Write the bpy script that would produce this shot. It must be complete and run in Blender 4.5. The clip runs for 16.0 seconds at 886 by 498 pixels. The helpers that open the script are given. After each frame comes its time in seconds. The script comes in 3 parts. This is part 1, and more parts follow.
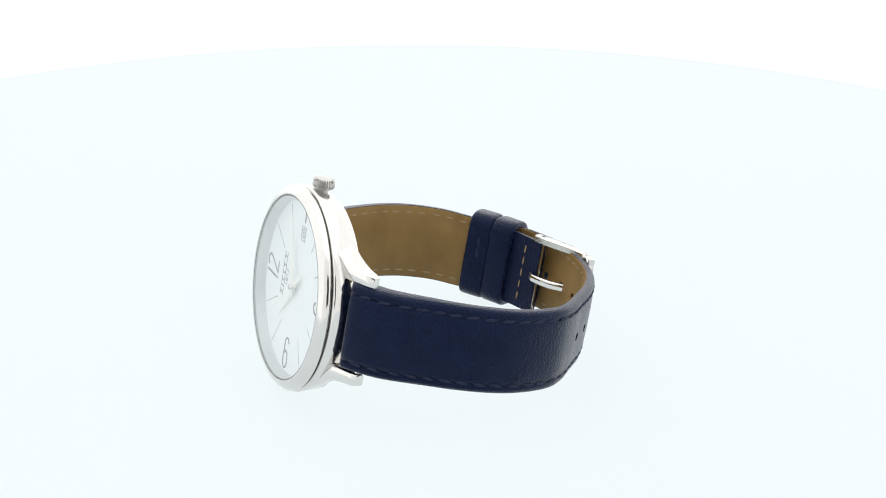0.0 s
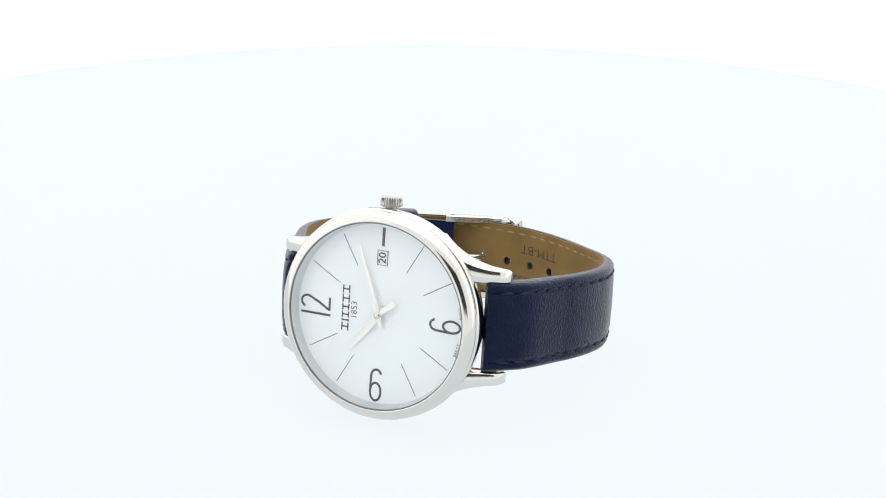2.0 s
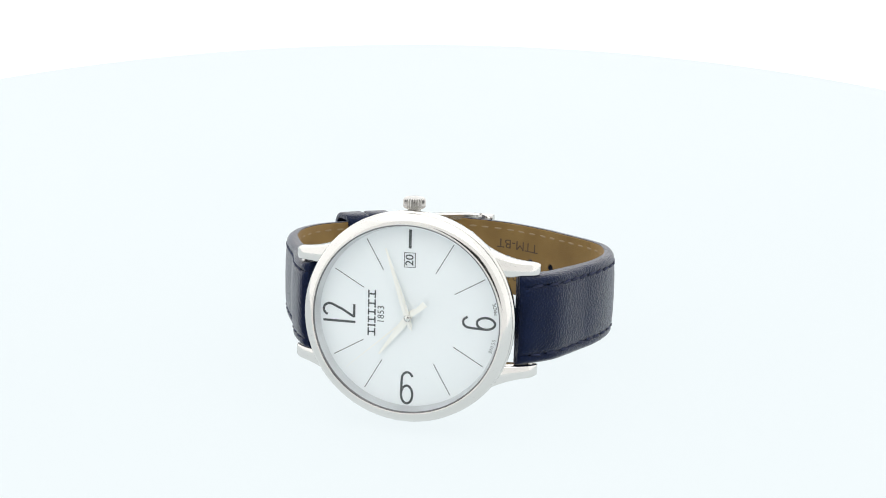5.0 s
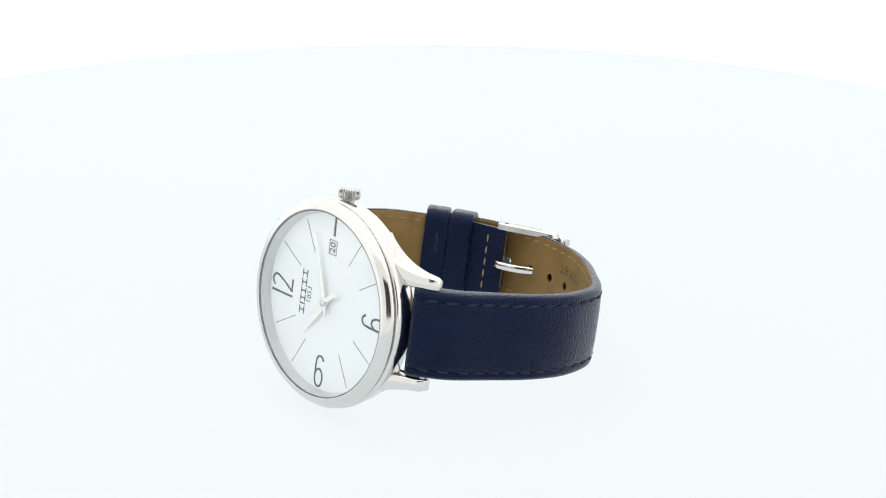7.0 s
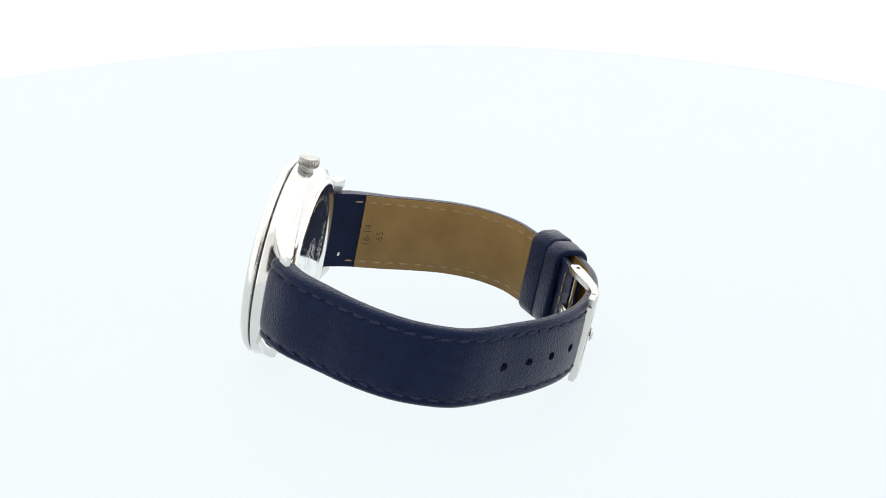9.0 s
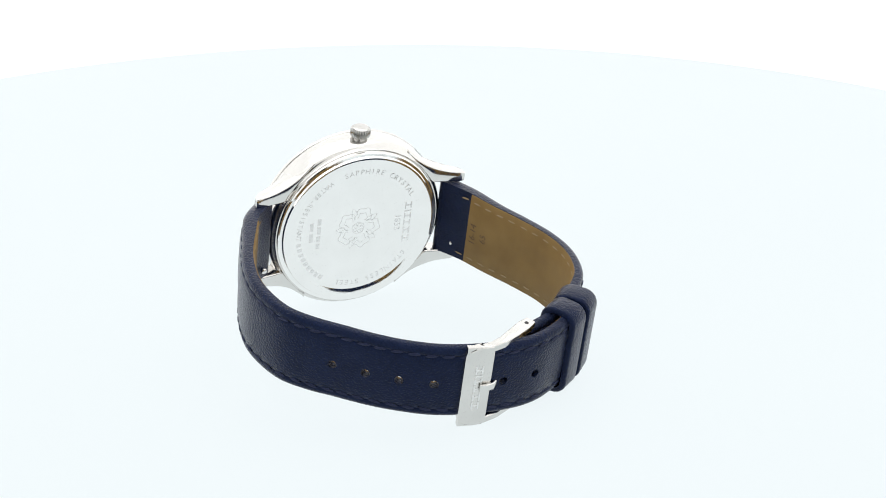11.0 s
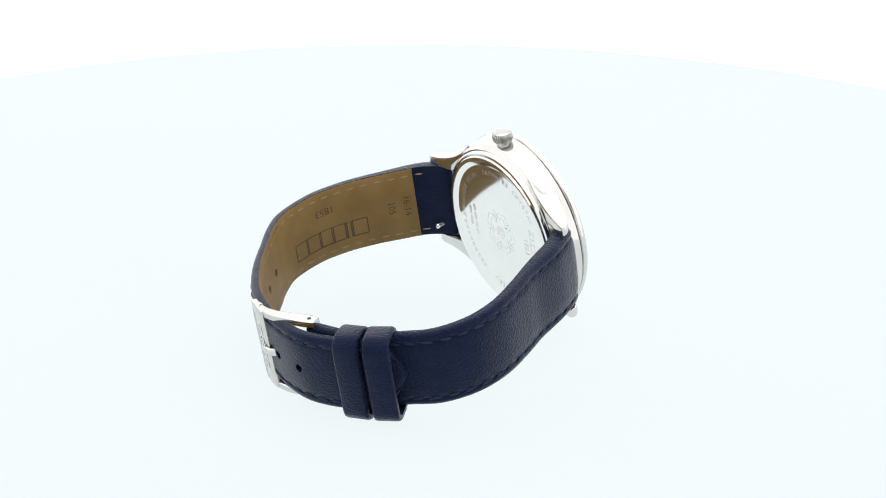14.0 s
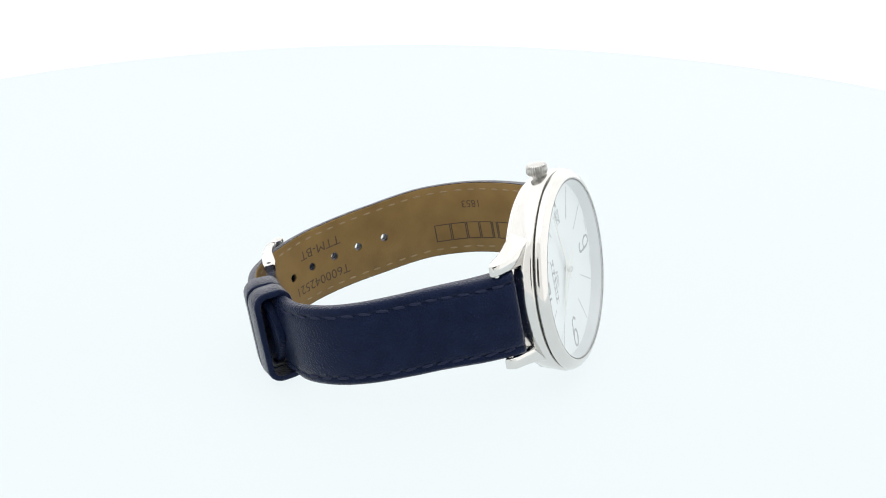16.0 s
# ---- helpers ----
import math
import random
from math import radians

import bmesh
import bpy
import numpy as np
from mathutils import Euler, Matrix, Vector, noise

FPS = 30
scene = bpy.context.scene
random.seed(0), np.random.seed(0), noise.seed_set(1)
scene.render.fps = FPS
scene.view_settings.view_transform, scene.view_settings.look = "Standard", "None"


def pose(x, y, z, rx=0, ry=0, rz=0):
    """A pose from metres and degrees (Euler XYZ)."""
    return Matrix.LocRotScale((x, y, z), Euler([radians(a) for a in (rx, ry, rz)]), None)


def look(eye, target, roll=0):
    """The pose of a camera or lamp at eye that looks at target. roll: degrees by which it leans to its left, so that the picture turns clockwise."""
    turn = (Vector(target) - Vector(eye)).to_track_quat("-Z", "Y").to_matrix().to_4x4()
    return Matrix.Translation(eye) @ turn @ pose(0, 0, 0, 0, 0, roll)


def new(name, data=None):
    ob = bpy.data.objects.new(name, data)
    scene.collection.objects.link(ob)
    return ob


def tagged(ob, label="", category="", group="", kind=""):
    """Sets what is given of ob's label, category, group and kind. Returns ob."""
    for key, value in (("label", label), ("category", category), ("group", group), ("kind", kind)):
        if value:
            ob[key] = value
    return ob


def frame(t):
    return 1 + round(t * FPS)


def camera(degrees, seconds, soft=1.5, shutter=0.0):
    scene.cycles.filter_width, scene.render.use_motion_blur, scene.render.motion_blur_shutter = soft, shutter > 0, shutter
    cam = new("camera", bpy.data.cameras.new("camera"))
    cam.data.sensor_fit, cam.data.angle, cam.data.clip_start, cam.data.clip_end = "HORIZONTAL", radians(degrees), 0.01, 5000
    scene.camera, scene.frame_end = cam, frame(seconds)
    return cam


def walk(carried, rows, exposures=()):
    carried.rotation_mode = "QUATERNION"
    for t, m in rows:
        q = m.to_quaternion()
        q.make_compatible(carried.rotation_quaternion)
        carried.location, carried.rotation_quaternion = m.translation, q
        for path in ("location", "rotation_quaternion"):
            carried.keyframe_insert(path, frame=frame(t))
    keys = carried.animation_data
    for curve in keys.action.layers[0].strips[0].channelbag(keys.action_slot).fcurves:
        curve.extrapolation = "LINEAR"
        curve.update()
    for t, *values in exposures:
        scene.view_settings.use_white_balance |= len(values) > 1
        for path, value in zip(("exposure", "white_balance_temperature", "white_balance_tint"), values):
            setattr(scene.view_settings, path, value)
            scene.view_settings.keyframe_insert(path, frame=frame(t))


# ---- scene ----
cam = camera(27.83, 16.0, 1.0)
MM = 0.001
TABLE = 22.35 * MM          # height of the turntable's axis point above its glass
EYE = (0.00386, -0.3437 * math.cos(radians(22.56)), 0.3437 * math.sin(radians(22.56)) + TABLE)
AIM = (0.00386, 0.0, TABLE)
walk(cam, [(0, look(EYE, AIM, 0.45)), (16, look(EYE, AIM, 0.45))])

# turn of the turntable, seconds and degrees: to and fro once, then steadily round
TURN = [(0, -62.2), (0.5, -50.2), (1, -38.6), (1.5, -28.9), (2, -19.9), (2.5, -13.0), (3, -6.9), (3.5, -2.6), (4,
        -1.3), (4.5, -3.9), (5, -8.9), (5.5, -15.5), (6, -23.1), (6.5, -31.9), (7, -42.8), (7.5, -54.1), (8, -67.5),
        (8.5, -80.6), (9, -95.0), (9.5, -108.6), (10, -122.3), (10.5, -135.9), (11, -149.6), (11.5, -163.3), (12,
        -177.3), (12.5, -190.2), (13, -204.2), (13.5, -217.1), (14, -231.1), (14.5, -244.0), (15, -258.0), (15.5,
        -270.9), (16, -284.9)]

# ---- light ----
scene.view_settings.exposure = 0.0
world = bpy.data.worlds.new("studio")
world.use_nodes = True
world.node_tree.nodes["Background"].inputs[0].default_value = (0.16, 0.16, 0.165, 1)
world.node_tree.nodes["Background"].inputs[1].default_value = 1.0
scene.world = world


# ---- materials ----
def mat(name, color=(0.8, 0.8, 0.8), rough=0.5, metal=0.0, **more):
    m = bpy.data.materials.new(name)
    m.use_nodes = True
    b = m.node_tree.nodes["Principled BSDF"]
    b.inputs["Base Color"].default_value = (*color, 1)
    b.inputs["Roughness"].default_value = rough
    b.inputs["Metallic"].default_value = metal
    for key, value in more.items():
        b.inputs[key.replace("_", " ")].default_value = value
    return m


def nodes_of(m):
    return m.node_tree.nodes, m.node_tree.links, m.node_tree.nodes["Principled BSDF"]


def mottle(m, scale, dark, light, detail=4.0, rough=None):
    """Colour wanders between two values at a given scale (per metre)."""
    n, l, b = nodes_of(m)
    co = n.new("ShaderNodeTexCoord")
    no = n.new("ShaderNodeTexNoise")
    no.inputs["Scale"].default_value, no.inputs["Detail"].default_value = scale, detail
    ramp = n.new("ShaderNodeValToRGB")
    ramp.color_ramp.elements[0].position, ramp.color_ramp.elements[1].position = 0.3, 0.7
    ramp.color_ramp.elements[0].color, ramp.color_ramp.elements[1].color = (*dark, 1), (*light, 1)
    l.new(co.outputs["Object"], no.inputs["Vector"])
    l.new(no.outputs["Fac"], ramp.inputs["Fac"])
    l.new(ramp.outputs["Color"], b.inputs["Base Color"])
    if rough:
        r = n.new("ShaderNodeMapRange")
        r.inputs["To Min"].default_value, r.inputs["To Max"].default_value = rough
        l.new(no.outputs["Fac"], r.inputs["Value"])
        l.new(r.outputs["Result"], b.inputs["Roughness"])
    return m


def grain(m, layers, distance=0.0001):
    """Bump from (kind, scale, strength) layers."""
    n, l, b = nodes_of(m)
    co = n.new("ShaderNodeTexCoord")
    last = None
    for kind, scale, strength in layers:
        if kind == "cells":
            t = n.new("ShaderNodeTexVoronoi")
            t.feature = "SMOOTH_F1"
            out = t.outputs["Distance"]
        else:
            t = n.new("ShaderNodeTexNoise")
            t.inputs["Detail"].default_value = 5
            out = t.outputs["Fac"]
        t.inputs["Scale"].default_value = scale
        l.new(co.outputs["Object"], t.inputs["Vector"])
        bump = n.new("ShaderNodeBump")
        bump.inputs["Strength"].default_value, bump.inputs["Distance"].default_value = strength, distance
        l.new(out, bump.inputs["Height"])
        if last:
            l.new(last.outputs["Normal"], bump.inputs["Normal"])
        last = bump
    l.new(last.outputs["Normal"], b.inputs["Normal"])
    return m


def glow(m, color, strength):
    b = m.node_tree.nodes["Principled BSDF"]
    b.inputs["Emission Color"].default_value = (*color, 1)
    b.inputs["Emission Strength"].default_value = strength
    return m


NAVY = grain(mottle(mat("navy_leather", rough=0.5, Specular_IOR_Level=0.2), 260, (0.0058, 0.0104, 0.0305), (0.0078, 0.0136, 0.0385), 5, (0.24, 0.36)),
             [("cells", 2800, 1.0), ("noise", 2600, 0.5)], 0.00018)
def grazing_gloss(m, low, high, power):
    """Finished leather: glossier the more it is seen along the surface."""
    n, l, b = nodes_of(m)
    lw, pw, mr = n.new("ShaderNodeLayerWeight"), n.new("ShaderNodeMath"), n.new("ShaderNodeMapRange")
    lw.inputs["Blend"].default_value = 0.5
    pw.operation = "POWER"
    pw.inputs[1].default_value = power
    mr.inputs["To Min"].default_value, mr.inputs["To Max"].default_value = low, high
    l.new(lw.outputs["Facing"], pw.inputs[0])
    l.new(pw.outputs[0], mr.inputs["Value"])
    l.new(mr.outputs["Result"], b.inputs["Specular IOR Level"])
    return m


grazing_gloss(NAVY, 0.05, 1.0, 2.2)
EDGE = mottle(mat("navy_edge_paint", rough=0.4), 500, (0.008, 0.012, 0.035), (0.013, 0.019, 0.05))
TAN = grain(mottle(mat("tan_lining_leather", rough=0.6, Specular_IOR_Level=0.2), 180, (0.165, 0.100, 0.033), (0.21, 0.132, 0.046), 6, (0.5, 0.7)),
            [("noise", 4000, 0.3), ("cells", 5200, 0.15), ("noise", 240, 0.5)], 0.00012)
STAMP = mottle(mat("stamped_leather", rough=0.65), 600, (0.040, 0.023, 0.009), (0.065, 0.038, 0.014))
BLUE_THREAD = grain(mat("blue_thread", (0.0042, 0.0092, 0.037), 0.6, Specular_IOR_Level=0.3), [("noise", 9000, 0.5)])
TAN_THREAD = grain(mat("beige_thread", (0.24, 0.17, 0.085), 0.75), [("noise", 9000, 0.5)])
STEEL = grain(mottle(mat("polished_steel", metal=1.0, rough=0.12), 90, (0.66, 0.653, 0.632), (0.71, 0.703, 0.682), 3, (0.09, 0.15)),
              [("noise", 1500, 0.02)], 0.00002)
BACK_STEEL = grain(mottle(mat("case_back_steel", metal=1.0, rough=0.1), 140, (0.86, 0.857, 0.84), (0.90, 0.895, 0.88), 4, (0.05, 0.12)),
                   [("noise", 2500, 0.03)], 0.00002)
ETCH = mat("etched_steel", (0.76, 0.76, 0.75), 0.35, 1.0)
BUCKLE_STEEL = grain(mottle(mat("brushed_steel", metal=1.0, rough=0.2), 120, (0.63, 0.622, 0.60), (0.68, 0.672, 0.65), 3, (0.14, 0.26)),
                     [("noise", 3000, 0.05)], 0.00002)
CROWN_STEEL = grain(mottle(mat("crown_steel", metal=1.0, rough=0.2), 200, (0.52, 0.515, 0.50), (0.60, 0.594, 0.575), 3, (0.15, 0.28)), [("noise", 3000, 0.04)], 0.00002)
NEAR_BLACK = mat("near_black", (0.015, 0.015, 0.017), 0.5)
DIAL = grain(mottle(mat("white_dial_lacquer", rough=0.35), 60, (0.88, 0.915, 0.935), (0.90, 0.93, 0.95), 2), [("noise", 5000, 0.02)], 0.00002)
INK = mat("grey_print", (0.075, 0.085, 0.09), 0.5)
FINE_INK = mat("fine_grey_print", (0.10, 0.11, 0.115), 0.5)
DATE_WHITE = mat("date_disc_white", (0.80, 0.83, 0.85), 0.5)
HAND = mottle(mat("champagne_silver_hand", metal=0.45, rough=0.35), 300, (0.93, 0.915, 0.86), (0.95, 0.94, 0.90))
REHAUT = mat("satin_silver_ring", (0.74, 0.75, 0.76), 0.42, 0.8)
# disc's white is its own emission; the near-black base keeps shadows from showing
ACRYLIC = glow(mottle(mat("glowing_white_acrylic", rough=0.7, Specular_IOR_Level=0.02), 8, (0.04, 0.042, 0.043), (0.046, 0.048, 0.048)), (0.905, 0.975, 0.997), 0.915)
# tent cloths emit light themselves, each strength set for the brightness it gives
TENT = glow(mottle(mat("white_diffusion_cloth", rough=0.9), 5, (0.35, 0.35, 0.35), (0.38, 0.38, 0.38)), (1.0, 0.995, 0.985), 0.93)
FRONT = glow(mottle(mat("dim_glowing_cloth", rough=0.9), 5, (0.30, 0.30, 0.30), (0.33, 0.33, 0.33)), (1.0, 0.99, 0.97), 0.62)
SIDE = glow(mottle(mat("glowing_side_cloth", rough=0.9), 5, (0.33, 0.33, 0.33), (0.36, 0.36, 0.36)), (1.0, 0.995, 0.985), 0.90)
LAMP = glow(mat("lit_lamp_diffuser", (0.8, 0.8, 0.8), 0.6), (1.0, 0.99, 0.97), 1.35)
BLACK = mat("black_cloth", (0.04, 0.04, 0.04), 0.9)


def crystal_material():
    m = bpy.data.materials.new("clear_crystal")
    m.use_nodes = True
    n, l = m.node_tree.nodes, m.node_tree.links
    n.remove(n["Principled BSDF"])
    clear, gloss, mix, fr, power, scale = (n.new(k) for k in ("ShaderNodeBsdfTransparent", "ShaderNodeBsdfGlossy", "ShaderNodeMixShader", "ShaderNodeLayerWeight", "ShaderNodeMath", "ShaderNodeMath"))
    clear.inputs[0].default_value = (0.97, 0.985, 0.985, 1)
    gloss.inputs["Roughness"].default_value = 0.02
    fr.inputs["Blend"].default_value = 0.5
    power.operation, scale.operation = "POWER", "MULTIPLY_ADD"
    power.inputs[1].default_value = 2.8
    scale.inputs[1].default_value, scale.inputs[2].default_value = 1.45, 0.015
    scale.use_clamp = True
    l.new(fr.outputs["Facing"], power.inputs[0])
    l.new(power.outputs[0], scale.inputs[0])
    l.new(scale.outputs[0], mix.inputs[0])
    l.new(clear.outputs[0], mix.inputs[1])
    l.new(gloss.outputs[0], mix.inputs[2])
    l.new(mix.outputs[0], n["Material Output"].inputs[0])
    return m


CRYSTAL = crystal_material()

# ---- mesh helpers (millimetres in, metres out) ----
# the watch leans back on its case and buckle; its own axes: x to six o'clock, y to the case back, z to the crown
REST = pose(1.99 * MM, -28.79 * MM, TABLE - 1.56 * MM, -10.59, -1.43, -4.42)           # case, dial and hands
BUCKLED = REST @ pose(0.14 * MM, 0.92 * MM, -0.15 * MM, -0.45, -0.05, -2.84)   # the buckle is pulled slightly to one side
Z0 = 0.0


def put(name, me, parent, label="", rest=True):
    ob = new(name, me)
    ob.parent = parent
    if rest and parent is not None and parent.type == "EMPTY":
        ob.matrix_basis = BUCKLED if name == "buckle" else REST
    return tagged(ob, label)


def mesh(name, verts, faces, material, smooth=40):
    me = bpy.data.meshes.new(name)
    me.from_pydata([Vector(v) * MM for v in verts], [], faces)
    bm = bmesh.new()
    bm.from_mesh(me)
    bmesh.ops.remove_doubles(bm, verts=bm.verts, dist=1e-7)
    bmesh.ops.recalc_face_normals(bm, faces=bm.faces)
    bm.to_mesh(me)
    bm.free()
    me.materials.append(material)
    if smooth:
        me.polygons.foreach_set("use_smooth", [True] * len(me.polygons))
        me.set_sharp_from_angle(angle=radians(smooth))
    return me


def part(name, verts, faces, material, parent, label="", smooth=40):
    return put(name, mesh(name, verts, faces, material, smooth), parent, label)


def lathe(profile, n=128, cx=0.0, cz=Z0, closed=True):
    """Revolve (radius, y) points round the watch's y axis."""
    verts, faces = [], []
    k = len(profile)
    for i in range(n):
        a = 2 * math.pi * i / n
        verts += [(cx + r * math.cos(a), y, cz + r * math.sin(a)) for r, y in profile]
    for i in range(n):
        j = (i + 1) % n
        for p in range(k if closed else k - 1):
            q = (p + 1) % k
            faces.append((i * k + p, i * k + q, j * k + q, j * k + p))
    return verts, faces


def prism(loop_a, loop_b):
    k = len(loop_a)
    faces = [tuple(range(k)), tuple(range(2 * k - 1, k - 1, -1))]
    faces += [(i, (i + 1) % k, k + (i + 1) % k, k + i) for i in range(k)]
    return list(loop_a) + list(loop_b), faces


def sweep(sections):
    """Join closed loops of equal length, capped at both ends."""
    k = len(sections[0])
    verts = [v for s in sections for v in s]
    faces = [tuple(range(k)), tuple((len(sections) - 1) * k + i for i in range(k))]
    for s in range(len(sections) - 1):
        faces += [(s * k + i, s * k + (i + 1) % k, (s + 1) * k + (i + 1) % k, (s + 1) * k + i) for i in range(k)]
    return verts, faces


def ribbon(points, width, thick, place, closed=False):
    """A flat stroke of that width along 2D points, laid by place(u, v, height)."""
    pts = [Vector(p) for p in points]
    n = len(pts)
    verts, faces = [], []
    for i, p in enumerate(pts):
        a = pts[(i - 1) % n] if closed or i > 0 else pts[0]
        b = pts[(i + 1) % n] if closed or i < n - 1 else pts[-1]
        d = (b - a).normalized()
        s = Vector((-d.y, d.x)) * width / 2
        for q, h in ((p + s, 0), (p + s, thick), (p - s, thick), (p - s, 0)):
            verts.append(place(q.x, q.y, h))
    m = n if closed else n - 1
    for i in range(m):
        j = (i + 1) % n
        faces += [(4 * i + c, 4 * i + (c + 1) % 4, 4 * j + (c + 1) % 4, 4 * j + c) for c in range(4)]
    if not closed:
        faces += [(0, 1, 2, 3), tuple(4 * (n - 1) + c for c in (3, 2, 1, 0))]
    return verts, faces


def joined(pieces):
    verts, faces = [], []
    for v, f in pieces:
        o = len(verts)
        verts += list(v)
        faces += [tuple(i + o for i in g) for g in f]
    return verts, faces


def arc(cx, cy, rx, ry, a0, a1, n=20):
    return [(cx + rx * math.cos(radians(a0 + (a1 - a0) * i / n)), cy + ry * math.sin(radians(a0 + (a1 - a0) * i / n))) for i in range(n + 1)]


def letters(text, size, place, squeeze=1.0, bold=0.0):
    """The built-in font's letters, centred, as a thin mesh laid by place(u, v, height)."""
    cu = bpy.data.curves.new("letters", "FONT")
    cu.body, cu.size, cu.align_x, cu.align_y, cu.resolution_u, cu.offset = text, size, "CENTER", "CENTER", 3, bold
    ob = new("letters", cu)
    bpy.context.view_layer.update()
    me = bpy.data.meshes.new_from_object(ob.evaluated_get(bpy.context.evaluated_depsgraph_get()))
    verts = [place(v.co.x * squeeze, v.co.y, 0.03) for v in me.vertices]
    faces = [tuple(p.vertices) for p in me.polygons]
    bpy.data.objects.remove(ob)
    bpy.data.curves.remove(cu)
    bpy.data.meshes.remove(me)
    return verts, faces


def bar(u0, v0, u1, v1, place, thick=0.03, steps=1):
    lo = [place(u, v, h) for h in (0, thick) for u, v in ((u0, v0), (u1, v0), (u1, v1), (u0, v1))]
    return prism(lo[:4], lo[4:])


# ---- light tent and turntable ----
def box(x0, x1, y0, y1, z0, z1):
    lo = [(x0, y0, z0), (x1, y0, z0), (x1, y1, z0), (x0, y1, z0)]
    return prism(lo, [(x, y, z1) for x, y, _ in lo])


def build_tent():
    w, d0, d1, top, floor, t = 620, -560, 640, 720, -60, 8
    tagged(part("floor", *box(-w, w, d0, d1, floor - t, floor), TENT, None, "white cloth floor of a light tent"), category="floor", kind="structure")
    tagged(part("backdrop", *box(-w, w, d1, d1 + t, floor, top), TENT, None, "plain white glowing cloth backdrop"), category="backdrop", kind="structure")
    # side walls and ceiling are out of view, added as glowing surfaces
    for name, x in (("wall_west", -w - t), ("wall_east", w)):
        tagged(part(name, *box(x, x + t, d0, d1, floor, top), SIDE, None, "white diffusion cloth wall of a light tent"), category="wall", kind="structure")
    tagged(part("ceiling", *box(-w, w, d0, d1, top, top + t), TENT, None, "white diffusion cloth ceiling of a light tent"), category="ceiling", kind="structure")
    # unseen front wall, added behind the camera; its opening gives the steel dark reflections
    a, b, lo, hi = -190, 190, 70, 420
    front = joined([box(-w, a, d0 - t, d0, floor, top), box(b, w, d0 - t, d0, floor, top),
                    box(a, b, d0 - t, d0, hi, top), box(a, b, d0 - t, d0, floor, lo)])
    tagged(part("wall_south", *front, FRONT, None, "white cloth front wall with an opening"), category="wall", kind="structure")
    # unseen black sheet beyond the opening, added only to be mirrored in the steel
    tagged(part("curtain", *box(-800, 800, d0 - 260, d0 - 252, -60, 900), BLACK, None, "black cloth hung before the tent opening"), category="curtain", kind="structure")


def build_lamp():
    # unseen overhead panel, added so upward-facing steel burns out to white
    lamp = tagged(new("added_top_lamp"), "unseen flat white lamp added under the tent ceiling", "lamp")
    lamp.location = (0, 0, 0.70)
    part("housing", *box(-460, 460, -430, 430, 0, 16), mat("lamp_housing_white", (0.7, 0.7, 0.7), 0.5), lamp).matrix_basis = Matrix()
    part("diffuser", *box(-450, 450, -420, 420, -6, -0.5), LAMP, lamp, "lit white diffuser").matrix_basis = Matrix()
    return lamp


def build_turntable():
    t = tagged(new("turntable"), "round white acrylic turntable that glows by itself", "turntable")
    prof = [(0.01, 0), (219, 0), (220.4, -0.6), (221, -2), (221, -9), (220, -10), (0.01, -10)]
    verts, faces = lathe(prof, 160, 0, 0, closed=False)
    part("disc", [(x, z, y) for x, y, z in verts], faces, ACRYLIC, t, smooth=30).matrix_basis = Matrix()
    verts, faces = lathe([(0.01, -10.2), (90, -10.2), (90, -59.5), (0.01, -59.5)], 64, 0, 0, closed=False)
    part("pedestal", [(x, z, y) for x, y, z in verts], faces, mat("white_plastic", (0.75, 0.75, 0.75), 0.5), t).matrix_basis = Matrix()
    return t


# ---- watch ----
def on_dial(depth, cx=0.0, cz=0.0, turn=0.0):
    """Place on the dial: u to three o'clock, v to twelve, height towards the eye."""
    c, s = math.cos(radians(turn)), math.sin(radians(turn))

    def place(u, v, h):
        return (-(s * u + c * v) + cx, depth - h, c * u - s * v + cz + Z0)
    return place


DIAL_Y = 1.35


def digit_strokes(kind):
    """Thin condensed numerals in a box 2.3 wide and 6.0 high round the origin."""
    if kind == "1":
        return [[(0, -3.0), (0, 3.0)]]
    if kind == "2":
        top = arc(0, 1.75, 1.05, 1.15, 160, -20, 18)
        return [top + [(0.72, 0.75), (0.1, -0.7), (-0.7, -2.0), (-1.1, -2.8)], [(-1.22, -2.8), (1.2, -2.8)]]
    loop = arc(0, -1.25, 1.05, 1.65, 0, 360, 32)[:-1]
    hook = arc(0.05, 1.65, 1.0, 1.25, 20, 180, 14) + [(-1.0, 0.6), (-1.05, -1.2)]
    return [loop, hook]


